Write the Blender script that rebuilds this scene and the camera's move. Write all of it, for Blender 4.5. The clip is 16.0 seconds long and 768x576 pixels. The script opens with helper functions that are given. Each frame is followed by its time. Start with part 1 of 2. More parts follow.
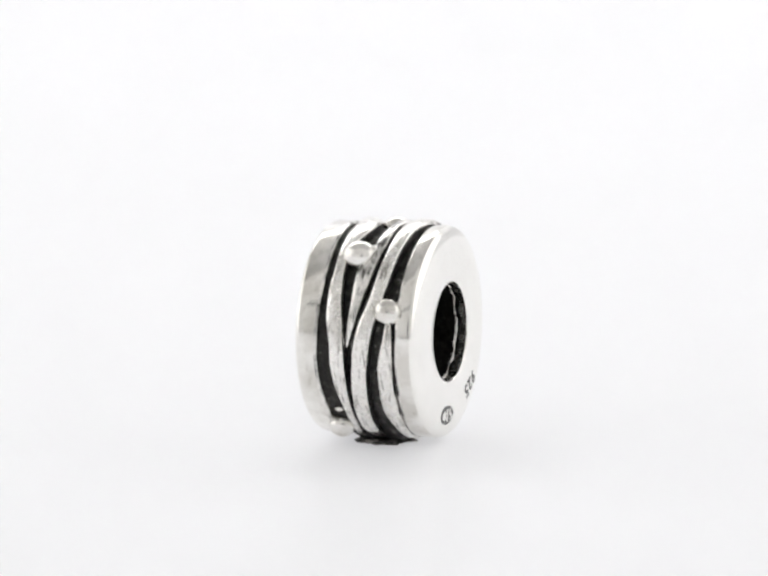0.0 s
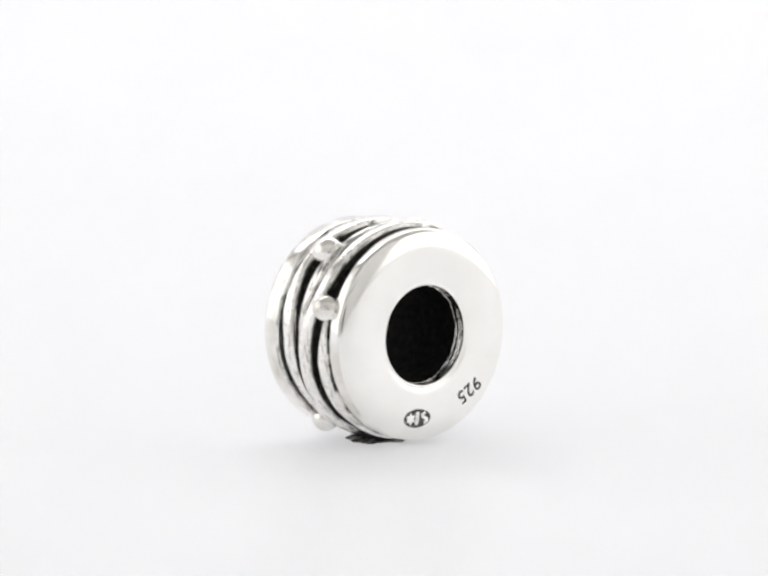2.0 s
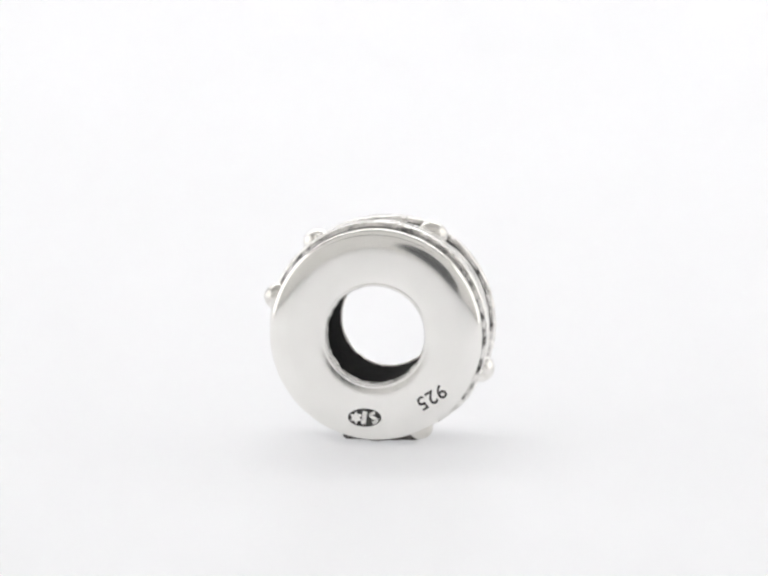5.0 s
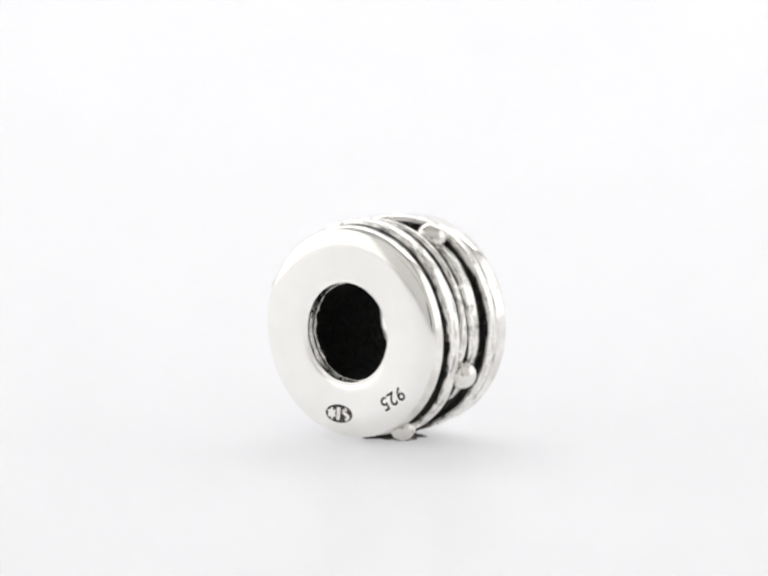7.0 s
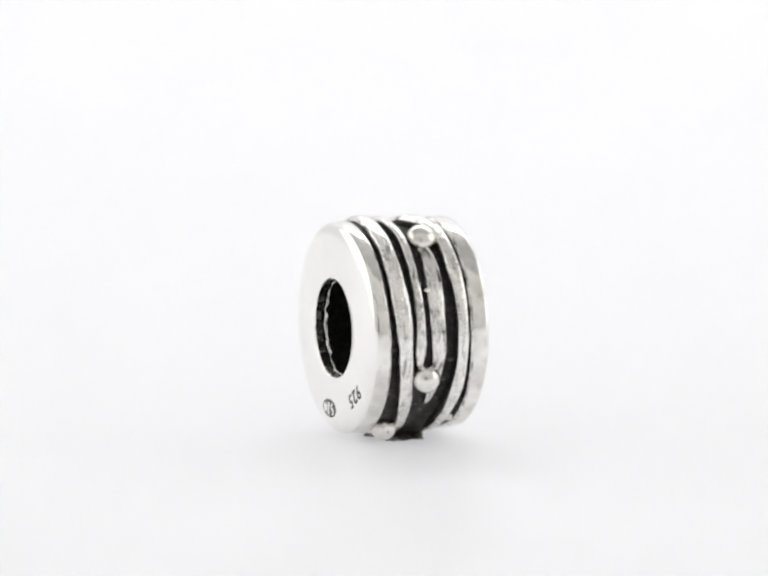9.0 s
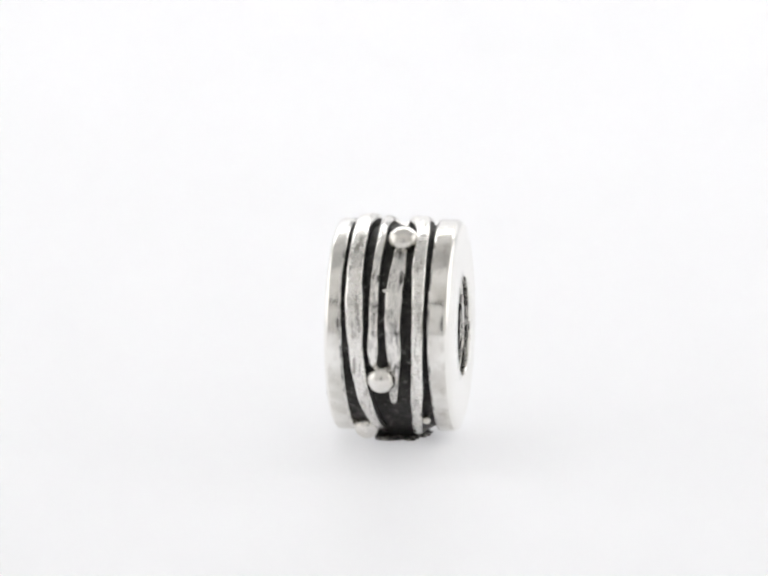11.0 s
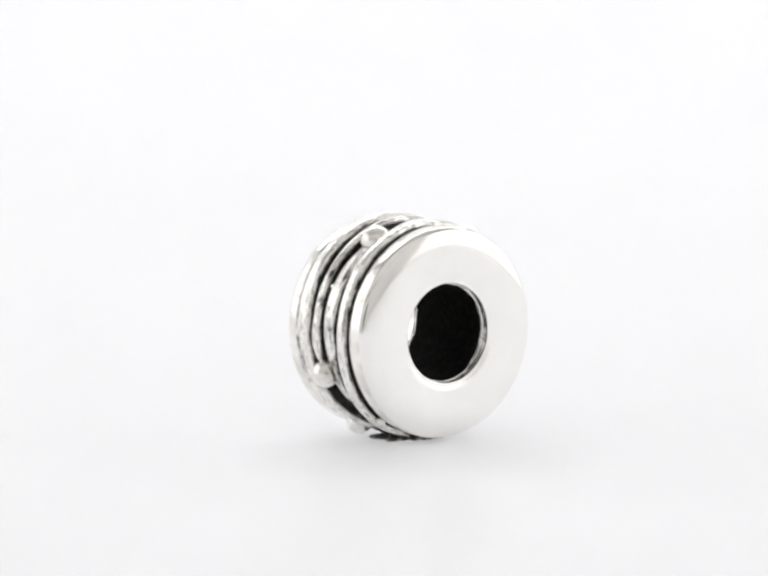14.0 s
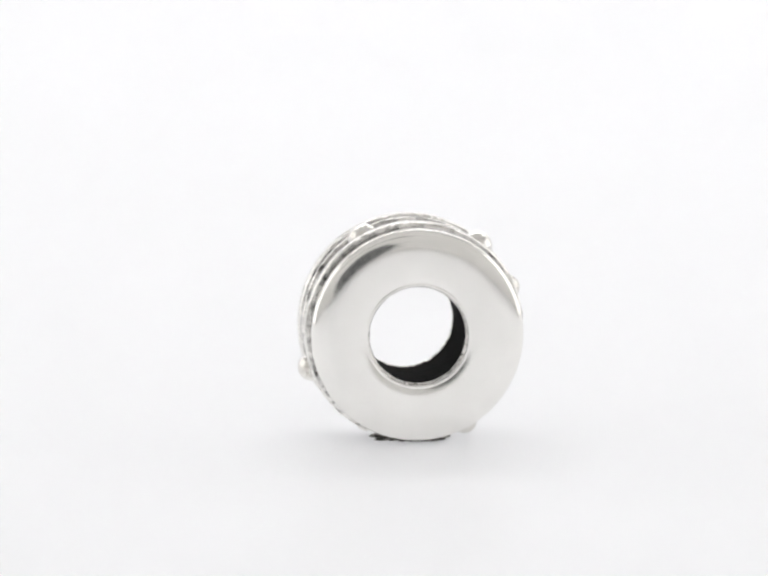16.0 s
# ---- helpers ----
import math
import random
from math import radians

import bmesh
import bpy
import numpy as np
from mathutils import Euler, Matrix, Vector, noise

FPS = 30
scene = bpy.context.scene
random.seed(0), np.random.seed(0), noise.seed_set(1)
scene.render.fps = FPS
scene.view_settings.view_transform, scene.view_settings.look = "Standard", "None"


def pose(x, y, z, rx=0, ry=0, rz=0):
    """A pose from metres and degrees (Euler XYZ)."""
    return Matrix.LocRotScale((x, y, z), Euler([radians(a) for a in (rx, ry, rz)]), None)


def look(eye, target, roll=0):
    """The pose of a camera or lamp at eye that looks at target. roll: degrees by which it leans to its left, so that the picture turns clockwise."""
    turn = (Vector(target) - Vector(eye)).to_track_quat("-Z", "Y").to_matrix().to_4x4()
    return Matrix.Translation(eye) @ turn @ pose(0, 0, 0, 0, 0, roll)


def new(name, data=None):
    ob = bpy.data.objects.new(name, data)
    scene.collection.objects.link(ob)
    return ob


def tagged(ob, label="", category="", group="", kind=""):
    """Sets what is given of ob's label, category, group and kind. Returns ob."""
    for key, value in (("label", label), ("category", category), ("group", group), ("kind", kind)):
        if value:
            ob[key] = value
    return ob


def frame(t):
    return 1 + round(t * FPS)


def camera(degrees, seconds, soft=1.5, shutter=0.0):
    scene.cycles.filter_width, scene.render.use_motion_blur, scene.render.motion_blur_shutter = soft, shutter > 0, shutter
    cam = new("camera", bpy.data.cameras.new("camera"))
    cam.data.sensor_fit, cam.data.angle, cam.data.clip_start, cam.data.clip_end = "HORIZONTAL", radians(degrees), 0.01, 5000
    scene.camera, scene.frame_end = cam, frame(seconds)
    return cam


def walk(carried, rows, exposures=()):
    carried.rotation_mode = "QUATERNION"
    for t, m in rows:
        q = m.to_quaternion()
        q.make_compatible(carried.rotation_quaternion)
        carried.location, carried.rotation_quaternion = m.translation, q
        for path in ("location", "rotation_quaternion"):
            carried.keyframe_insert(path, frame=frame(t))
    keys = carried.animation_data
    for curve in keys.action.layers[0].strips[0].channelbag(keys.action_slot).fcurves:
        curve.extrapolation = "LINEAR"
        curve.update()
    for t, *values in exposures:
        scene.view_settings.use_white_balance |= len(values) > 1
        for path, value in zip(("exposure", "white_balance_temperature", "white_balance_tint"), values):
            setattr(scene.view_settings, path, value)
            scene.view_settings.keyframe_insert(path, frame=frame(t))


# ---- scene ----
MM = 0.001

# camera: a long macro lens on a stand, 35 cm from the turntable, 8.5 degrees above the level
DISTANCE, TILT, FLOOR = 349.45, radians(8.469), -6.99
EYE = Vector((0, -DISTANCE * math.cos(TILT), DISTANCE * math.sin(TILT) - FLOOR)) * MM
AIM = Vector((0, 0, -FLOOR)) * MM
cam = camera(5.833, 16.0, soft=2.6)
walk(cam, [(0.0, look(EYE, AIM)), (16.0, look(EYE, AIM))])

# ---------------------------------------------------------------- light
world = bpy.data.worlds.new("studio")
scene.world = world
world.use_nodes = True
world.node_tree.nodes["Background"].inputs[0].default_value = (0.97, 0.98, 1.0, 1)
world.node_tree.nodes["Background"].inputs[1].default_value = 0.08


def softbox(name, eye, target, wide, high, watts, colour=(1, 1, 1)):
    lamp = bpy.data.lights.new(name, "AREA")
    lamp.shape, lamp.size, lamp.size_y = "RECTANGLE", wide, high
    lamp.energy, lamp.color = watts, colour
    ob = new(name, lamp)
    ob.matrix_world = look(eye, target)
    return ob


softbox("softbox_back", (0, 0.70, 0.42), (0, 0.0, 0.30), 1.30, 0.80, 9.5)
softbox("softbox_side", (-0.72, 0.06, 0.30), (0, 0.06, 0.30), 1.16, 0.58, 1.03)
softbox("softbox_side", (0.72, 0.06, 0.30), (0, 0.06, 0.30), 1.16, 0.58, 1.03)
# added lamp below the sweep, lightens the table where the bead shades it
softbox("under_sweep_fill", (0, 0.20, -0.26), (0, 0.20, 0.0), 1.1, 0.72, 5.9)
scene.view_settings.exposure = 0.69


# ---------------------------------------------------------------- materials
def material(name):
    m = bpy.data.materials.new(name)
    m.use_nodes = True
    return m, m.node_tree.nodes, m.node_tree.links, m.node_tree.nodes["Principled BSDF"]


def noise_node(nodes, links, scale, detail=3.0, rough=0.55, stretch=(1, 1, 1)):
    co = nodes.new("ShaderNodeTexCoord")
    mp = nodes.new("ShaderNodeMapping")
    mp.inputs["Scale"].default_value = stretch
    links.new(co.outputs["Object"], mp.inputs["Vector"])
    tex = nodes.new("ShaderNodeTexNoise")
    tex.inputs["Scale"].default_value = scale
    tex.inputs["Detail"].default_value = detail
    tex.inputs["Roughness"].default_value = rough
    links.new(mp.outputs["Vector"], tex.inputs["Vector"])
    return tex


def ramp(nodes, links, source, stops):
    r = nodes.new("ShaderNodeValToRGB")
    while len(r.color_ramp.elements) < len(stops):
        r.color_ramp.elements.new(0.5)
    for e, (p, c) in zip(r.color_ramp.elements, stops):
        e.position, e.color = p, (*c, 1)
    links.new(source, r.inputs["Fac"])
    return r


def bump(nodes, links, bsdf, height, strength, distance):
    b = nodes.new("ShaderNodeBump")
    b.inputs["Strength"].default_value = strength
    b.inputs["Distance"].default_value = distance
    links.new(height, b.inputs["Height"])
    links.new(b.outputs["Normal"], bsdf.inputs["Normal"])


def silver(name, roughness=0.07, wave=0.000008, pitted=False, smudge=0.0):
    m, nodes, links, b = material(name)
    b.inputs["Metallic"].default_value = 1.0
    grain = noise_node(nodes, links, 900, 4)
    tone = ramp(nodes, links, grain.outputs["Fac"], [(0.3, (0.90, 0.888, 0.857)), (0.7, (0.94, 0.929, 0.898))])
    if pitted:
        pores = noise_node(nodes, links, 4200, 4, 0.6)
        dots = ramp(nodes, links, pores.outputs["Fac"], [(0.24, (0.66, 0.65, 0.64)), (0.38, (0.93, 0.92, 0.91)), (0.5, (1, 1, 1))])
        worn = noise_node(nodes, links, 1100, 5, 0.7, (4.0, 0.7, 0.7))
        film = ramp(nodes, links, worn.outputs["Fac"], [(0.37, (0.48, 0.47, 0.455)), (0.47, (0.98, 0.98, 0.98))])
        last = tone.outputs["Color"]
        for layer in (dots, film):
            mix = nodes.new("ShaderNodeMix")
            mix.data_type, mix.blend_type = "RGBA", "MULTIPLY"
            mix.inputs["Factor"].default_value = 1.0
            links.new(last, mix.inputs["A"])
            links.new(layer.outputs["Color"], mix.inputs["B"])
            last = mix.outputs["Result"]
        links.new(last, b.inputs["Base Color"])
    elif smudge:
        last = tone.outputs["Color"]
        for size, stretch, lo, hi in ((600, (0.7, 1, 1), 0.40, 0.60), (1500, (1.5, 0.8, 0.8), 0.30, 0.46)):
            worn = noise_node(nodes, links, size, 4, 0.6, stretch)
            dull = 1 - smudge
            film = ramp(nodes, links, worn.outputs["Fac"], [(lo, (dull, dull * 0.985, dull * 0.96)), (hi, (1, 1, 1))])
            mix = nodes.new("ShaderNodeMix")
            mix.data_type, mix.blend_type = "RGBA", "MULTIPLY"
            mix.inputs["Factor"].default_value = 1.0
            links.new(last, mix.inputs["A"])
            links.new(film.outputs["Color"], mix.inputs["B"])
            last = mix.outputs["Result"]
        links.new(last, b.inputs["Base Color"])
    else:
        links.new(tone.outputs["Color"], b.inputs["Base Color"])
    smear = noise_node(nodes, links, 2600, 3)
    r = nodes.new("ShaderNodeMapRange")
    r.inputs["To Min"].default_value, r.inputs["To Max"].default_value = roughness * 0.7, roughness * 1.5
    links.new(smear.outputs["Fac"], r.inputs["Value"])
    links.new(r.outputs["Result"], b.inputs["Roughness"])
    swell = noise_node(nodes, links, 1500 if pitted else 420, 4 if pitted else 1.5)
    bump(nodes, links, b, swell.outputs["Fac"], 0.5, wave)
    return m


def tarnished(name):
    """Silver with black oxide left in its pores."""
    m, nodes, links, b = material(name)
    b.inputs["Metallic"].default_value = 1.0
    pits = noise_node(nodes, links, 3000, 5, 0.62, (2.2, 0.7, 0.7))
    patch = noise_node(nodes, links, 1000, 2, 0.5, (0.6, 1, 1))
    mix = nodes.new("ShaderNodeMath")
    mix.operation = "MULTIPLY_ADD"
    mix.inputs[1].default_value = 0.45
    links.new(patch.outputs["Fac"], mix.inputs[0])
    scaled = nodes.new("ShaderNodeMath")
    scaled.operation = "MULTIPLY"
    scaled.inputs[1].default_value = 0.7
    links.new(pits.outputs["Fac"], scaled.inputs[0])
    links.new(scaled.outputs[0], mix.inputs[2])
    links.new(ramp(nodes, links, mix.outputs[0], [(0.43, (0.10, 0.097, 0.092)), (0.53, (0.58, 0.57, 0.55)), (0.63, (0.90, 0.885, 0.855))]).outputs["Color"],
              b.inputs["Base Color"])
    b.inputs["Roughness"].default_value = 0.24
    bump(nodes, links, b, pits.outputs["Fac"], 0.6, 0.00005)
    return m


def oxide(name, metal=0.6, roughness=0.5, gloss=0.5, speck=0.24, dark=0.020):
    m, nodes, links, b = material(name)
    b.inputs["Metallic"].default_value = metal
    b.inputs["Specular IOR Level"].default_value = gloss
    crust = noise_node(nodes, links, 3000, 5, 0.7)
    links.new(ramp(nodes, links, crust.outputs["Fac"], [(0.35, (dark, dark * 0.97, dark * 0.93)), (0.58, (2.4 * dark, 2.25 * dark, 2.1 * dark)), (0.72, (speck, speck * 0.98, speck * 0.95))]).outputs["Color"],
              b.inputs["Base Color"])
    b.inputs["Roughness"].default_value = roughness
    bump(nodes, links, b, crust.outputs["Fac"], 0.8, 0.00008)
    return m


def contact_dark(name):
    """Dark brown with pale crumbs, for the pad that darkens the contact."""
    m, nodes, links, b = material(name)
    crumb = noise_node(nodes, links, 2600, 5, 0.7)
    links.new(ramp(nodes, links, crumb.outputs["Fac"], [(0.36, (0.03, 0.027, 0.024)), (0.50, (0.10, 0.09, 0.08)), (0.62, (0.50, 0.48, 0.45))]).outputs["Color"],
              b.inputs["Base Color"])
    b.inputs["Roughness"].default_value = 0.6
    bump(nodes, links, b, crumb.outputs["Fac"], 0.8, 0.00008)
    return m


def paper(name, colour, tone=0.02, roughness=0.6, see_through=0.0, gloss=0.3):
    m, nodes, links, b = material(name)
    cloud = noise_node(nodes, links, 14, 4)
    lo, hi = tuple(c * (1 - tone) for c in colour), colour
    links.new(ramp(nodes, links, cloud.outputs["Fac"], [(0.35, lo), (0.65, hi)]).outputs["Color"], b.inputs["Base Color"])
    b.inputs["Roughness"].default_value = roughness
    b.inputs["Specular IOR Level"].default_value = gloss
    fibre = noise_node(nodes, links, 2500, 3)
    bump(nodes, links, b, fibre.outputs["Fac"], 0.15, 0.00004)
    if see_through:
        glow = nodes.new("ShaderNodeBsdfTranslucent")
        glow.inputs["Color"].default_value = (*colour, 1)
        mix = nodes.new("ShaderNodeMixShader")
        mix.inputs["Fac"].default_value = see_through
        links.new(b.outputs["BSDF"], mix.inputs[1])
        links.new(glow.outputs["BSDF"], mix.inputs[2])
        links.new(mix.outputs["Shader"], nodes["Material Output"].inputs["Surface"])
    return m


SILVER = silver("polished_silver", 0.13, 0.000035, smudge=0.20)
SHOULDER = silver("brushed_silver", 0.10, 0.00001)
GRANULE = silver("granule_silver", 0.22, 0.00008, smudge=0.16)
SATIN = silver("satin_silver", 0.16, 0.00001)
SILVER_BAND = silver("worn_silver", 0.24, 0.00009, True)
BORE = oxide("bore_black", 0.0, 0.75, 0.02, 0.02, 0.005)
ENGRAVED = oxide("engraved_oxide", 0.0, 0.25, 0.6, 0.3, 0.022)
CONTACT_DARK = contact_dark("contact_pad_dark")
TARNISHED = tarnished("tarnished_silver")
OXIDE = oxide("black_oxide")
# see_through lets the added lamp below and the back softbox shine through
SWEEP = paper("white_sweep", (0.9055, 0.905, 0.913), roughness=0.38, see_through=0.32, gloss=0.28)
FABRIC = paper("white_tent_fabric", (0.80, 0.79, 0.775), 0.05, 0.9)
ROOF = paper("grey_tent_roof", (0.53, 0.525, 0.515), 0.05, 0.9)
CARD = paper("grey_card", (0.71, 0.70, 0.68), 0.05, 0.9)
BLACKOUT = paper("black_cloth", (0.05, 0.05, 0.05), 0.1, 0.9)


# ---------------------------------------------------------------- building helpers
def finish(name, bm, mat, parent=None, label="", smooth=True):
    bmesh.ops.recalc_face_normals(bm, faces=bm.faces)
    me = bpy.data.meshes.new(name)
    bm.to_mesh(me)
    bm.free()
    for m in (mat if isinstance(mat, (list, tuple)) else [mat]):
        me.materials.append(m)
    for p in me.polygons:
        p.use_smooth = smooth
    ob = new(name, me)
    ob.parent = parent
    return tagged(ob, label) if label else ob


part = finish


def grid_mesh(rings, closed_u=True, closed_v=False, cap=False):
    """A mesh from rings of points; closed_u joins the last ring to the first, closed_v each ring's end to its start."""
    bm = bmesh.new()
    vs = [[bm.verts.new(p) for p in ring] for ring in rings]
    n, k = len(vs), len(vs[0])
    for i in range(n if closed_u else n - 1):
        a, b = vs[i], vs[(i + 1) % n]
        for j in range(k if closed_v else k - 1):
            bm.faces.new((a[j], a[(j + 1) % k], b[(j + 1) % k], b[j]))
    if cap:
        bm.faces.new(vs[0])
        bm.faces.new(list(reversed(vs[-1])))
    return bm


def at(phi, s, r):
    """A point of the bead: phi degrees round its axis from the top, s along the axis, r from it, in millimetres."""
    a = radians(phi)
    return Vector((s, -r * math.sin(a), r * math.cos(a))) * MM


def smooth_rows(rows, phis):
    """Rows (phi, value, ...) read off at phis, eased between rows."""
    rows = np.array(rows, float)
    x, out = rows[:, 0], []
    for k in range(1, rows.shape[1]):
        y = rows[:, k]
        slope = np.gradient(y, x)
        i = np.clip(np.searchsorted(x, phis) - 1, 0, len(x) - 2)
        h = x[i + 1] - x[i]
        u = np.clip((phis - x[i]) / h, 0, 1)
        out.append((2 * u**3 - 3 * u**2 + 1) * y[i] + (u**3 - 2 * u**2 + u) * h * slope[i]
                   + (3 * u**2 - 2 * u**3) * y[i + 1] + (u**3 - u**2) * h * slope[i + 1])
    return np.array(out).T


def round_rows(rows):
    """A closed course: the rows go on over both ends."""
    first, last = rows[-2:], rows[:2]
    return [(r[0] - 360, *r[1:]) for r in first] + list(rows) + [(r[0] + 360, *r[1:]) for r in last]


# ---------------------------------------------------------------- the studio: a sweep in a light tent
def sheet_along(name, line, half, mat, thick, label):
    """A sheet that follows the line of (y, z) points, with thickness."""
    bm = bmesh.new()
    rings = []
    for i, (y, z) in enumerate(line):
        a, b = line[max(i - 1, 0)], line[min(i + 1, len(line) - 1)]
        d = Vector((b[0] - a[0], b[1] - a[1])).normalized()
        n = Vector((d.y, -d.x)) * thick
        rings.append([bm.verts.new(p) for p in ((-half, y, z), (half, y, z), (half, y + n.x, z + n.y), (-half, y + n.x, z + n.y))])
    for a, b in zip(rings, rings[1:]):
        for j in range(4):
            bm.faces.new((a[j], a[(j + 1) % 4], b[(j + 1) % 4], b[j]))
    bm.faces.new(rings[0])
    bm.faces.new(list(reversed(rings[-1])))
    return tagged(finish(name, bm, mat), label, "backdrop", kind="structure")


line = [(-0.62, 0.0), (-0.3, 0.0), (0.0, 0.0), (0.2, 0.0), (0.36, 0.0)]
line += [(0.36 + 0.3 * math.sin(radians(a)), 0.3 - 0.3 * math.cos(radians(a))) for a in range(6, 91, 6)]
line += [(0.66, 0.6), (0.66, 0.86)]
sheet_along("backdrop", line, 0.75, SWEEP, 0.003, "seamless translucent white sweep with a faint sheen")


def panel(name, corners, thick, mat, label):
    """A flat fabric panel between its corners, thickened away from the bead."""
    bm = bmesh.new()
    c = [Vector(p) for p in corners]
    n = (c[1] - c[0]).cross(c[2] - c[0]).normalized() * thick
    k = len(c)
    near, far = [bm.verts.new(p) for p in c], [bm.verts.new(p + n) for p in c]
    bm.faces.new(near)
    bm.faces.new(list(reversed(far)))
    for i in range(k):
        bm.faces.new((near[i], far[i], far[(i + 1) % k], near[(i + 1) % k]))
    return tagged(finish(name, bm, mat, smooth=False), label, "wall", kind="structure")


panel("wall_left", [(-0.78, -0.64, -0.01), (-0.78, 0.70, -0.01), (-0.78, 0.70, 0.86), (-0.78, -0.64, 0.86)], 0.004, FABRIC, "white fabric side of the light tent")
panel("wall_right", [(0.78, 0.70, -0.01), (0.78, -0.64, -0.01), (0.78, -0.64, 0.86), (0.78, 0.70, 0.86)], 0.004, FABRIC, "white fabric side of the light tent")
panel("ceiling", [(-0.78, -0.64, 0.865), (-0.78, 0.70, 0.865), (0.78, 0.70, 0.865), (0.78, -0.64, 0.865)], 0.004, ROOF, "grey fabric roof of the light tent")


def front_with_opening(name, y, z0, z1, half, centre, radius, thick):
    """The tent's front, with a round opening for the lens."""
    bm = bmesh.new()
    n, rings = 64, []
    for yy in (y, y - thick):
        inner, outer = [], []
        for i in range(n):
            a = 2 * math.pi * (i + 0.5) / n
            c, s = math.cos(a), math.sin(a)
            inner.append(bm.verts.new((radius * c, yy, centre + radius * s)))
            k = min(half / abs(c) if abs(c) > 1e-6 else 1e9, ((z1 - centre) / s) if s > 1e-6 else 1e9, ((z0 - centre) / s) if s < -1e-6 else 1e9)
            outer.append(bm.verts.new((k * c, yy, centre + k * s)))
        rings.append((inner, outer))
    (ia, oa), (ib, ob) = rings
    for i in range(n):
        j = (i + 1) % n
        bm.faces.new((ia[i], oa[i], oa[j], ia[j]))
        bm.faces.new((ib[j], ob[j], ob[i], ib[i]))
        bm.faces.new((ia[j], ib[j], ib[i], ia[i]))
        bm.faces.new((oa[i], ob[i], ob[j], oa[j]))
    return tagged(finish(name, bm, CARD, smooth=False), "pale grey card front with a round lens opening", "wall", kind="structure")


front_with_opening("wall_front", -0.325, 0.004, 0.2295, 0.775, EYE.z, 0.054, 0.003)
panel("wall_front_upper", [(0.775, -0.325, 0.231), (-0.775, -0.325, 0.231), (-0.775, -0.26, 0.862), (0.775, -0.26, 0.862)], 0.003, CARD, "pale grey reflector card standing over the lens")


def reflection_bar(a, b, radius, end):
    """A black bar added out of view, for the polished silver to mirror."""
    arm = new("reflection_bar")
    tagged(arm, "matte black bar added out of view, mirrored as a dark dash", "clamp arm")
    a, b = Vector(a), Vector(b)
    arm.location = a
    for name, p, q, r, r2 in (("tube", a, b, radius, end), ("knob", b - (b - a).normalized() * 0.004, b + (b - a).normalized() * 0.018, end * 1.1, end * 0.8),
                          ("clamp", a - (b - a).normalized() * 0.018, a + (b - a).normalized() * 0.004, radius * 0.5, radius * 0.4)):
        axis = (q - p).normalized()
        u = axis.orthogonal().normalized()
        v = axis.cross(u)
        rings = []
        for t, k in ((0, 0.7), (0.04, 0.95), (0.08, 1), (0.92, 1), (0.96, 0.95), (1, 0.7)):
            rings.append([p + (q - p) * t - a + (u * math.cos(w) + v * math.sin(w)) * (r + (r2 - r) * t) * k for w in np.linspace(0, 2 * math.pi, 20, endpoint=False)])
        part(name, grid_mesh(rings, closed_u=False, closed_v=True, cap=True), BLACKOUT, arm)
    return arm


# unseen bar, there only for the dark dash it leaves in the collars
reflection_bar((-0.30, -0.303, 0.235), (0.05, -0.303, 0.184), 0.006, 0.007)


# ---------------------------------------------------------------- the bead
FACE, LIP, RIM = 3.0, 2.36, 4.92
PROFILE = [(2.47, 0.0), (3.82, 0.0), (4.0, -0.005), (4.15, -0.017), (4.3, -0.0362), (4.45, -0.0629), (4.58, -0.0926), (4.68, -0.1224), (4.76, -0.158), (4.83, -0.2079), (4.88, -0.2675), (4.91, -0.3349), (4.92, -0.3946)]


def face_depth(r):
    return float(np.interp(r, [p[0] for p in PROFILE], [p[1] for p in PROFILE]))


def collar(parent, side, rows, label):
    """One polished end of the bead: lip of the bore, flat face, rounded shoulder, rim, and a wavy inner edge."""
    phis = np.arange(0, 360, 3.0)
    inner = smooth_rows(round_rows(rows), phis)[:, 0]
    rings = []
    for phi, edge in zip(phis, inner):
        pts = [(2.31, 2.86), (2.31, 2.945), (2.322, 2.980), (2.345, 2.996), (2.39, 3.0), (2.43, 2.998), (2.45, 2.991)]
        pts += [(r, FACE + d) for r, d in PROFILE[:1]] + [(r, FACE) for r in (2.9, 3.4)] + [(r, FACE + d) for r, d in PROFILE[1:]]
        pts += [(RIM, edge + 0.16), (4.90, edge + 0.07), (4.84, edge + 0.02), (4.72, edge), (4.35, edge + 0.02)]
        rings.append([at(phi, side * s, r) for r, s in pts])
    ob = part("collar", grid_mesh(rings), [SILVER, SATIN, SHOULDER, TARNISHED], parent, label)
    k = len(rings[0]) - 1
    for p in ob.data.polygons:
        p.material_index = 1 if 4 <= p.index % k <= 11 else 2 if p.index % k <= 18 else 3 if p.index % k >= k - 4 else 0
    return ob


HALF_SECTION = [(-1.0, -0.75), (-1.0, -0.42), (-0.99, -0.25), (-0.965, -0.165), (-0.91, -0.10), (-0.82, -0.055), (-0.65, -0.024), (-0.35, -0.006)]
SECTION = HALF_SECTION + [(0.0, 0.0)] + [(-u, h) for u, h in reversed(HALF_SECTION)]


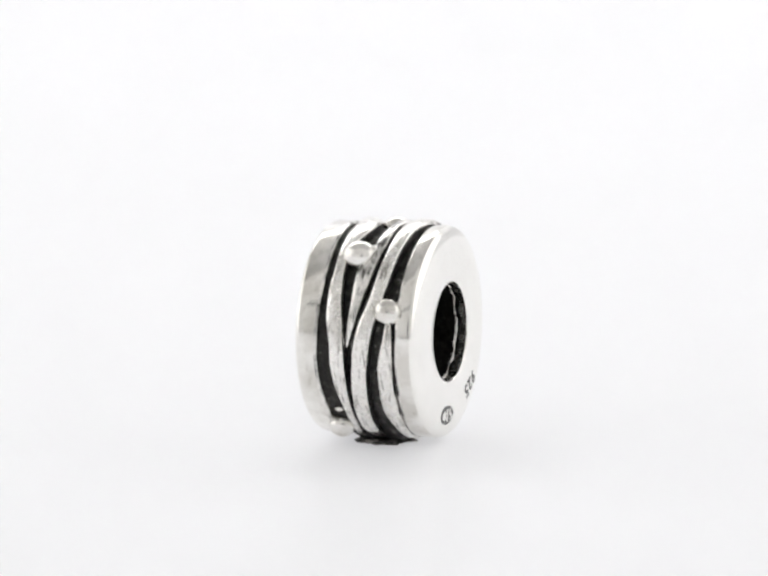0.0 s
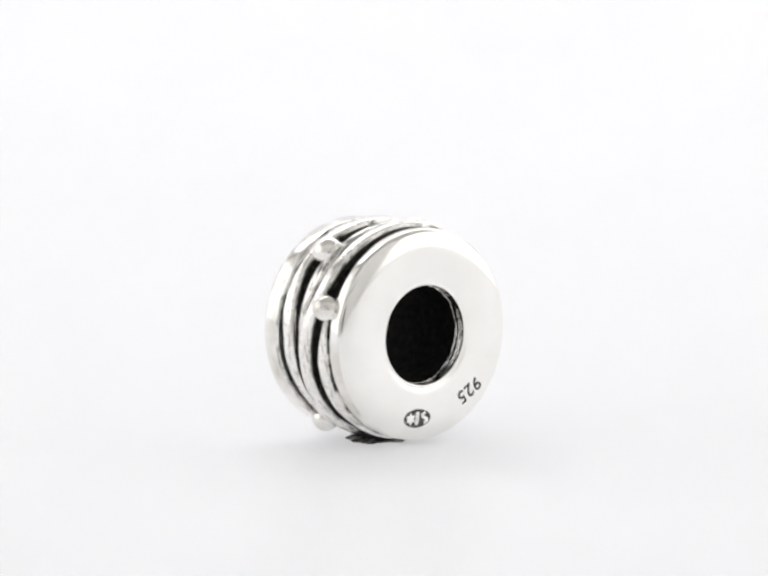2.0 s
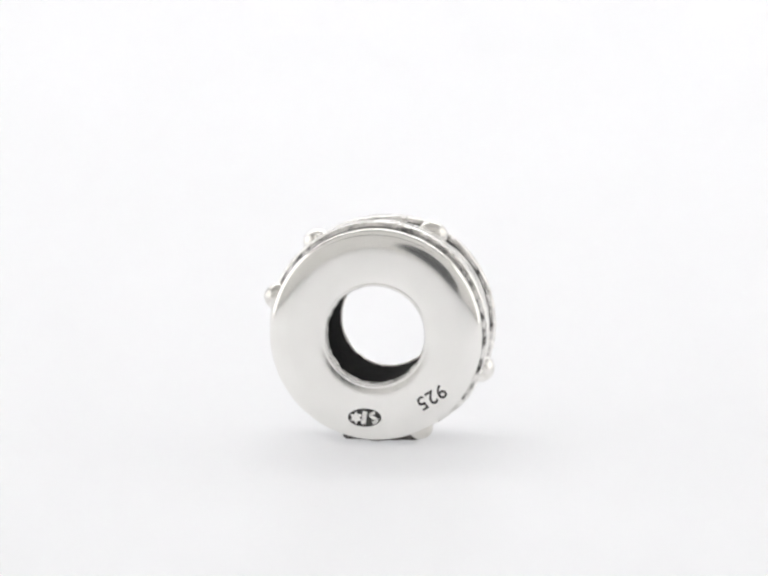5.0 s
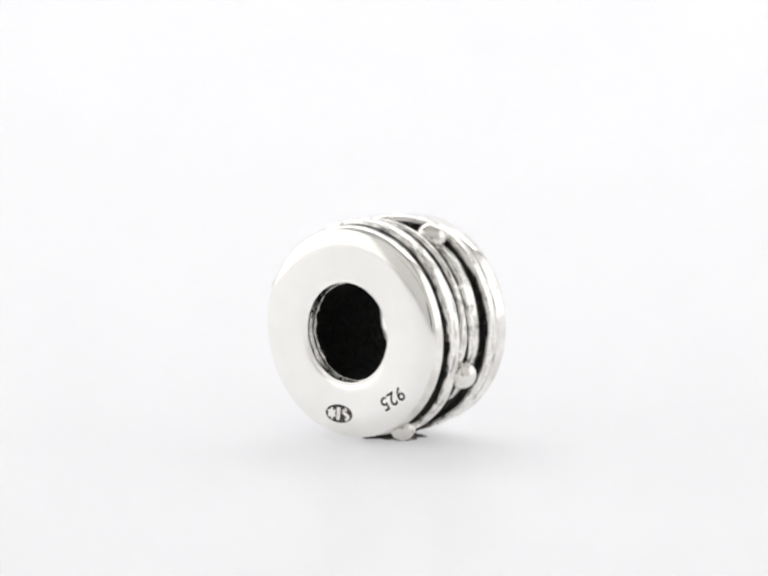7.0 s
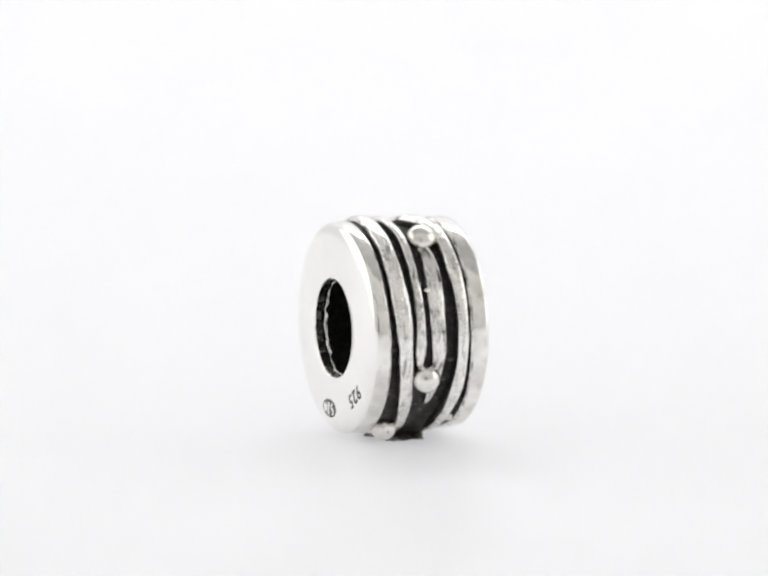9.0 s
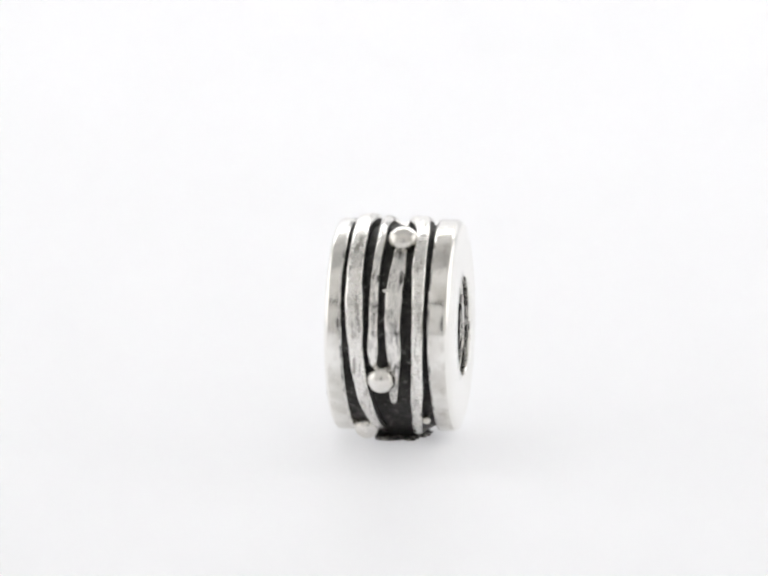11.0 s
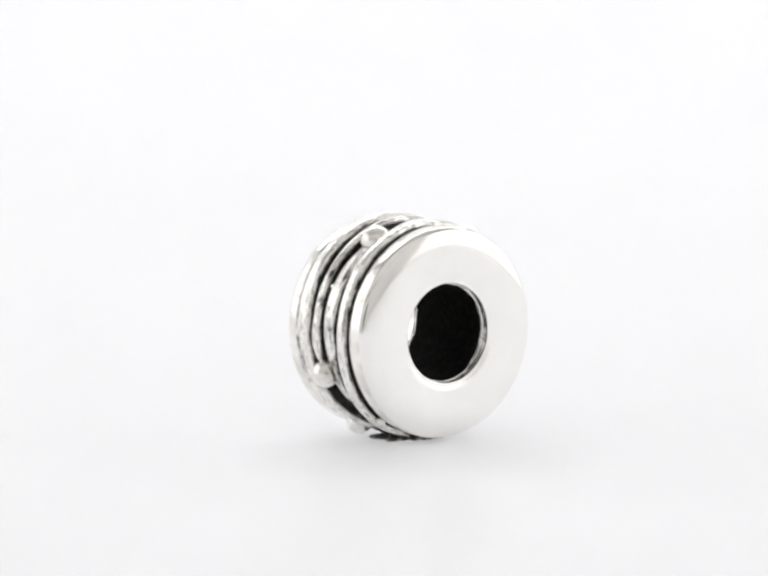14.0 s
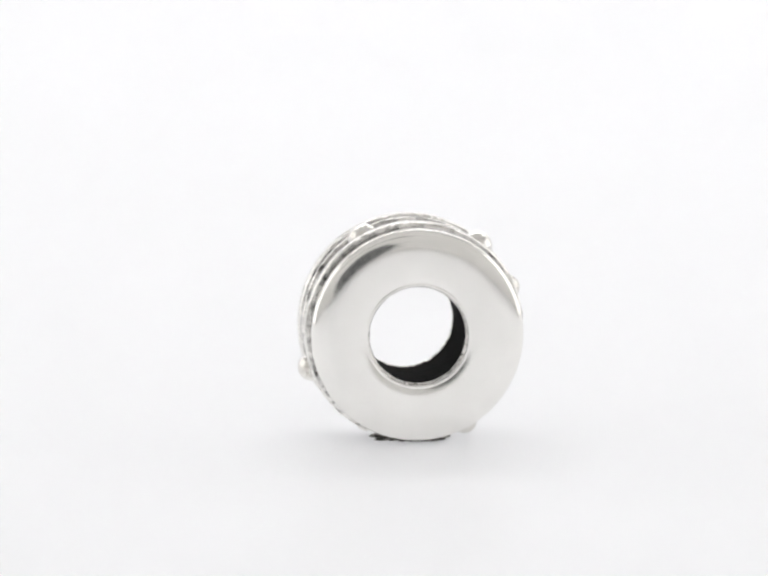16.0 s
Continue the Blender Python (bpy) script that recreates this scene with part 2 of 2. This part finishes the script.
def band(parent, rows, closed, mat, label, seed, wobble=0.018, dull=(0, 0)):
    """A flat wire laid round the core: rows of (phi, place along the axis, width, outer radius)."""
    course = round_rows(rows) if closed else rows
    phis = np.arange(0, 360, 2.5) + rows[0][0] if closed else np.linspace(rows[0][0], rows[-1][0], max(8, int((rows[-1][0] - rows[0][0]) / 2.5)))
    vals = smooth_rows(course, phis)
    rings = []
    for phi, (s, w, r) in zip(phis, vals):
        p = at(phi, 0, 1) * 1400
        ds = wobble * noise.noise(p * 2.2 + Vector((seed, 0, 0)))
        dw = 1 + 0.12 * noise.noise(p * 3.1 + Vector((0, seed, 0)))
        dr = wobble * 0.8 * noise.noise(p * 2.6 + Vector((0, 0, seed)))
        rings.append([at(phi, s + ds + u * w * dw / 2, r + dr + h) for u, h in SECTION])
    bm = grid_mesh(rings, closed_u=closed, closed_v=False, cap=not closed)
    bm.faces.ensure_lookup_table()
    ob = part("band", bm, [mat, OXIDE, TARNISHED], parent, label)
    k = len(SECTION) - 1
    for i, phi in enumerate(phis[:-1]):
        if dull[0] < phi % 360 < dull[1]:  # underside stretch darkened to stand in for shade near the table
            for j in range(k):
                ob.data.polygons[i * k + j].material_index = 2
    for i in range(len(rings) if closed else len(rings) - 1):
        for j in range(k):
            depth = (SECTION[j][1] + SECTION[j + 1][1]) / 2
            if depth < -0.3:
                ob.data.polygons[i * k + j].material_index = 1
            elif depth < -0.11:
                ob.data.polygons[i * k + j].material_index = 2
    return ob


def ball(parent, phi, s, r, size, wide=1.0, flat=1.0, name="granule"):
    bm = bmesh.new()
    bmesh.ops.create_uvsphere(bm, u_segments=28, v_segments=16, radius=size * MM)
    for v in bm.verts:
        v.co *= 1 + 0.03 * noise.noise(v.co * 1500 + Vector((phi, s, 0)))
        v.co.x *= wide
        v.co.z *= flat
    bmesh.ops.transform(bm, matrix=Matrix.Translation(at(phi, s, r)) @ Matrix.Rotation(radians(phi), 4, "X"), verts=bm.verts)
    return part(name, bm, GRANULE, parent, "round polished silver granule" if name == "granule" else "small silver solder nub")


def on_face(name, bm, parent, mat, r, phi, turn, lift, label):
    """Lays a flat mesh, drawn in millimetres in x and y, on the stamped face, following its shoulder."""
    for v in bm.verts:
        x, y, z = v.co
        a = radians(turn)
        x, y = x * math.cos(a) - y * math.sin(a), x * math.sin(a) + y * math.cos(a)
        # seen from outside, x runs to the viewer's right and y up
        py, pz = -(x + r * math.sin(radians(phi))), y + r * math.cos(radians(phi))
        v.co = Vector((-(FACE + face_depth(math.hypot(py, pz)) + lift + z), py, pz)) * MM
    return part(name, bm, mat, parent, label, smooth=False)


def plate(points, thick=0.012):
    """A flat plate inside a closed outline, finely cut so that it follows a curved face."""
    bm = bmesh.new()
    top = [bm.verts.new((x, y, thick)) for x, y in points]
    low = [bm.verts.new((x, y, -0.03)) for x, y in points]
    cx, cy = sum(p[0] for p in points) / len(points), sum(p[1] for p in points) / len(points)
    mid = bm.verts.new((cx, cy, thick))
    n = len(points)
    for i in range(n):
        j = (i + 1) % n
        bm.faces.new((top[i], top[j], mid))
        bm.faces.new((low[i], low[j], top[j], top[i]))
    return bm


def stroke(path, width, thick=0.012):
    """A raised line along a path."""
    bm = bmesh.new()
    rows = []
    for i, p in enumerate(path):
        a, b = Vector(path[max(i - 1, 0)]), Vector(path[min(i + 1, len(path) - 1)])
        d = (b - a).normalized()
        n = Vector((-d.y, d.x)) * width / 2
        q = Vector(p)
        rows.append([bm.verts.new((*(q + n), thick)), bm.verts.new((*(q - n), thick))])
    for a, b in zip(rows, rows[1:]):
        bm.faces.new((a[0], a[1], b[1], b[0]))
    return bm


def numeral(text, size):
    curve = bpy.data.curves.new("numeral", "FONT")
    curve.body, curve.size, curve.align_x, curve.align_y = text, size, "CENTER", "CENTER"
    curve.extrude, curve.offset = 0.012, 0.014
    curve.resolution_u = 4
    ob = bpy.data.objects.new("numeral", curve)
    scene.collection.objects.link(ob)
    bpy.context.view_layer.update()
    me = bpy.data.meshes.new_from_object(ob.evaluated_get(bpy.context.evaluated_depsgraph_get()))
    bm = bmesh.new()
    bm.from_mesh(me)
    bpy.data.objects.remove(ob)
    bpy.data.meshes.remove(me)
    bpy.data.curves.remove(curve)
    return bm


def build_bead():
    bead = new("charm_bead")
    bead.empty_display_size = 0.002
    tagged(bead, "polished silver charm bead with blackened grooves, wire bands and granules", "bead")
    # core and bore
    rings = []
    for phi in np.arange(0, 360, 3.0):
        ring = []
        for s in np.linspace(-2.75, 2.75, 45):
            # bulge at the bottom added so black core fills the gap where shade falls
            r = 4.6 + 0.53 * math.exp(-((phi - 180) / 25) ** 4) * min(1, max(0, (1.8 - abs(s)) / 0.8)) + 0.09 * noise.noise(at(phi, s, 4.5) * 1800) + 0.03 * noise.noise(at(phi, s, 4.5) * 5000)
            ring.append(at(phi, s, r))
        rings.append(ring)
    part("core", grid_mesh(rings), OXIDE, bead, "black oxidised silver core in the grooves, with an added dark bulge below")
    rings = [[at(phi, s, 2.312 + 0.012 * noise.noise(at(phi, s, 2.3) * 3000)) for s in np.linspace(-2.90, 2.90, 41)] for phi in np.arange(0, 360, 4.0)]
    bore = part("bore", grid_mesh(rings), [BORE, SILVER_BAND], bead, "near-black inside of the hole, worn silver at its mouths")
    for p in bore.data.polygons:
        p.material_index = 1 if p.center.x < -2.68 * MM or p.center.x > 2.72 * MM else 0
    # a fine bright ridge runs round the bore behind each lip
    for side in (-1, 1):
        rings = []
        for phi in np.arange(0, 360, 4.0):
            p = at(phi, side * 2, 2.3)
            w = (0.11 if side < 0 else 0.03) * noise.noise(p * 2600)
            k = 0.045 + 0.05 * noise.noise(p * 3900) if side < 0 else 0.08 + 0.02 * noise.noise(p * 1500)
            rings.append([at(phi, side * ((2.44 if side < 0 else 2.60) + w) + 1.4 * k * math.cos(a), 2.305 + k * math.sin(a)) for a in np.linspace(0, 2 * math.pi, 8, endpoint=False)])
        part("ridge", grid_mesh(rings, closed_v=True), SILVER_BAND, bead, "thin bright ridge inside the hole")
    # polished ends; the wavy inner edges of both
    collar(bead, -1, [(0, 2.06), (33, 2.07), (65, 2.10), (91, 2.0), (120, 1.91), (141, 1.86), (180, 1.80), (207, 1.74), (225, 1.87), (258, 1.97),
                      (298, 2.03), (325, 2.06)], "mirror-polished silver end with stamped marks")
    collar(bead, 1, [(0, 1.76), (33, 1.87), (65, 1.86), (91, 1.85), (121, 1.92), (150, 1.95), (190, 1.80), (229, 1.66), (256, 1.76), (283, 1.70),
                     (310, 1.62), (328, 1.68)], "mirror-polished silver end")
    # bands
    # the dull stretches put the underside's shade into two bands' colour
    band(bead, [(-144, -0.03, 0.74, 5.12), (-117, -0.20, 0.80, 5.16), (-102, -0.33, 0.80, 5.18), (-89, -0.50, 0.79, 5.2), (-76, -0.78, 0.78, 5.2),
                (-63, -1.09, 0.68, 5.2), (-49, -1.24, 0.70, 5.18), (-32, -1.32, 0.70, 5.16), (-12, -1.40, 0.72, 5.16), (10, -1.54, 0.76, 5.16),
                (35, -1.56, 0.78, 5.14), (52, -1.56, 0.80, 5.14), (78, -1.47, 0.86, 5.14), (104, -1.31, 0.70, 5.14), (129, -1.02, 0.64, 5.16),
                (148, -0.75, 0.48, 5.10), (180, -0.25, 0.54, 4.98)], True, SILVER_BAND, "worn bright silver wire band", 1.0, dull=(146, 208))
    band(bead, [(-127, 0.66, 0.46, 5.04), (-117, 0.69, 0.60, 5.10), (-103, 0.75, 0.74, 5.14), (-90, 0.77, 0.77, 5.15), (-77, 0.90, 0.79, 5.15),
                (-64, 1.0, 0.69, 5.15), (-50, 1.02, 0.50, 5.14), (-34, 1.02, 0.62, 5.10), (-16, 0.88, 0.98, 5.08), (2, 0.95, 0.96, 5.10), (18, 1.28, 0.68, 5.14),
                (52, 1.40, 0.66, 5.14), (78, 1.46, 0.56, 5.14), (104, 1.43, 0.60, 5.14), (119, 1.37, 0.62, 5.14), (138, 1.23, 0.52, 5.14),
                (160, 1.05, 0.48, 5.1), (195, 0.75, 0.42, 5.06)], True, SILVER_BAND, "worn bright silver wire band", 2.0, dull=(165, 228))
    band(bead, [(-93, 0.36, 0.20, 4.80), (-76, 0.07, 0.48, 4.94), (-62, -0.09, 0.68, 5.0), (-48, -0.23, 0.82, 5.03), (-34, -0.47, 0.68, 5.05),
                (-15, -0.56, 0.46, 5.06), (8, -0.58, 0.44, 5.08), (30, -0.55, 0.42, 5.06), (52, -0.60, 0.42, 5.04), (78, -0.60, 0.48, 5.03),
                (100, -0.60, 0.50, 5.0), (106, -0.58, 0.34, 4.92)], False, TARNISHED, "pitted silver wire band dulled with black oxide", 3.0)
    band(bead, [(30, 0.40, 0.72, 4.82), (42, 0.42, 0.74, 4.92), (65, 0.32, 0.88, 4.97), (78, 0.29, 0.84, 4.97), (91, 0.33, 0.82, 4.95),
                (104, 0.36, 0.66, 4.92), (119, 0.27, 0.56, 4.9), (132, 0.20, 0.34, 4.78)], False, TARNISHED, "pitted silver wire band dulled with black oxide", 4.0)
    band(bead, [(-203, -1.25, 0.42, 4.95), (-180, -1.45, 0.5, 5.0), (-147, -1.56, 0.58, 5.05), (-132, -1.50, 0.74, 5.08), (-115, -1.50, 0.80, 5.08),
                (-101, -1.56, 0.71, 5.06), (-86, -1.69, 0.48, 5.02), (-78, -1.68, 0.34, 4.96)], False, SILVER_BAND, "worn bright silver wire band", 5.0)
    # granules
    ball(bead, -39, 0.31, 4.86, 0.71, 1.10)
    ball(bead, -72, -1.64, 4.90, 0.65)
    ball(bead, -151, 1.45, 4.80, 0.60, 1.1)
    ball(bead, 28, 0.47, 4.84, 0.71, 1.0, 0.90)
    ball(bead, 112, -0.24, 4.95, 0.66)
    ball(bead, 157, -1.26, 4.86, 0.60, 1.05)
    ball(bead, 145, 1.60, 4.86, 0.22, 1.0, 1.0, "nub")
    ball(bead, -36, -0.28, 5.08, 0.20, 1.3, 1.0, "nub")
    ball(bead, 63, -0.06, 4.84, 0.12, 1.6, 1.0, "nub")
    ball(bead, -136, 1.28, 4.62, 0.15, 1.6, 1.0, "nub")
    # a pad added to darken the bead's contact, its underside on the table
    rings = []
    for k, height in ((1.0, 0.0), (0.97, 0.05), (0.88, 0.09), (0.7, 0.13), (0.4, 0.16), (0.02, 0.17)):
        ring = []
        for a in np.linspace(0, 2 * math.pi, 120, endpoint=False):
            c, d = math.cos(a), math.sin(a)
            edge = 1 + 0.22 * noise.noise(Vector((c, d, 0.3)) * 2.1) + 0.16 * noise.noise(Vector((c, d, 1.3)) * 7) + 0.10 * noise.noise(Vector((c, d, 2.3)) * 17)
            ring.append(Vector((1.3 * c * edge * k, 1.85 * d * edge * k, -5.184 + height * (1 + 0.8 * noise.noise(Vector((c * k, d * k, 4)) * 5)))) * MM)
        rings.append(ring)
    part("contact_pad", grid_mesh(rings, closed_u=False, closed_v=True, cap=True), CONTACT_DARK, bead, "thin dark crumbled pad added to darken the contact below")
    # stamped marks
    oval = [(0.78 * math.cos(a), 0.43 * math.sin(a)) for a in np.linspace(0, 2 * math.pi, 48, endpoint=False)]
    stamp = on_face("stamp", plate(oval), bead, ENGRAVED, 3.86, -173, 0, 0.0, "small oval maker's stamp, blackened")
    star = [((0.31 if i % 2 else 0.18) * math.cos(math.pi * i / 6) - 0.40, (0.31 if i % 2 else 0.18) * math.sin(math.pi * i / 6)) for i in range(12)]
    on_face("star", plate(star, 0.03), stamp, SILVER_BAND, 3.86, -173, 0, 0.0, "bright star")
    on_face("bar", stroke([(-0.06 + 0.02 * i, -0.30 + 0.15 * i) for i in range(5)], 0.21, 0.03), stamp, SILVER_BAND, 3.86, -173, 0, 0.0, "bright bar")
    wave = [(0.42 - 0.15 * math.sin(2.2 * math.pi * (i / 14 - 0.5)), -0.25 + 0.50 * i / 14) for i in range(15)]
    on_face("curl", stroke(wave, 0.15, 0.03), stamp, SILVER_BAND, 3.86, -173, 0, 0.0, "bright curl")
    for i, digit in enumerate("925"):
        bm = numeral(digit, 0.92)
        bmesh.ops.translate(bm, verts=bm.verts, vec=(0.51 * (i - 1), 0, 0))
        on_face("numeral", bm, bead, ENGRAVED, 3.84, 137, 180 + 33, 0.0, "engraved blackened figure of the fineness number 925")
    return bead


bead = build_bead()

# ---------------------------------------------------------------- the turntable's turn
AXIS_X, CENTRE = 0.5797, Vector((-0.6468, 0.1210))


def turn_at(t):
    return 72.3 - 15.165 * t + (T2 * ((t - 8) ** 2 - 64))


T2 = 0.0116


def motions():
    rows = []
    for i in range(33):
        t = i * 0.5
        turn = turn_at(t)
        a = radians(turn)
        x = CENTRE.x * math.cos(a) - CENTRE.y * math.sin(a) + AXIS_X
        y = CENTRE.x * math.sin(a) + CENTRE.y * math.cos(a)
        rows.append((t, pose(x * MM, y * MM, (-1.803 - FLOOR) * MM, 0, 0, turn + 87.148)))
    walk(bead, rows)


motions()
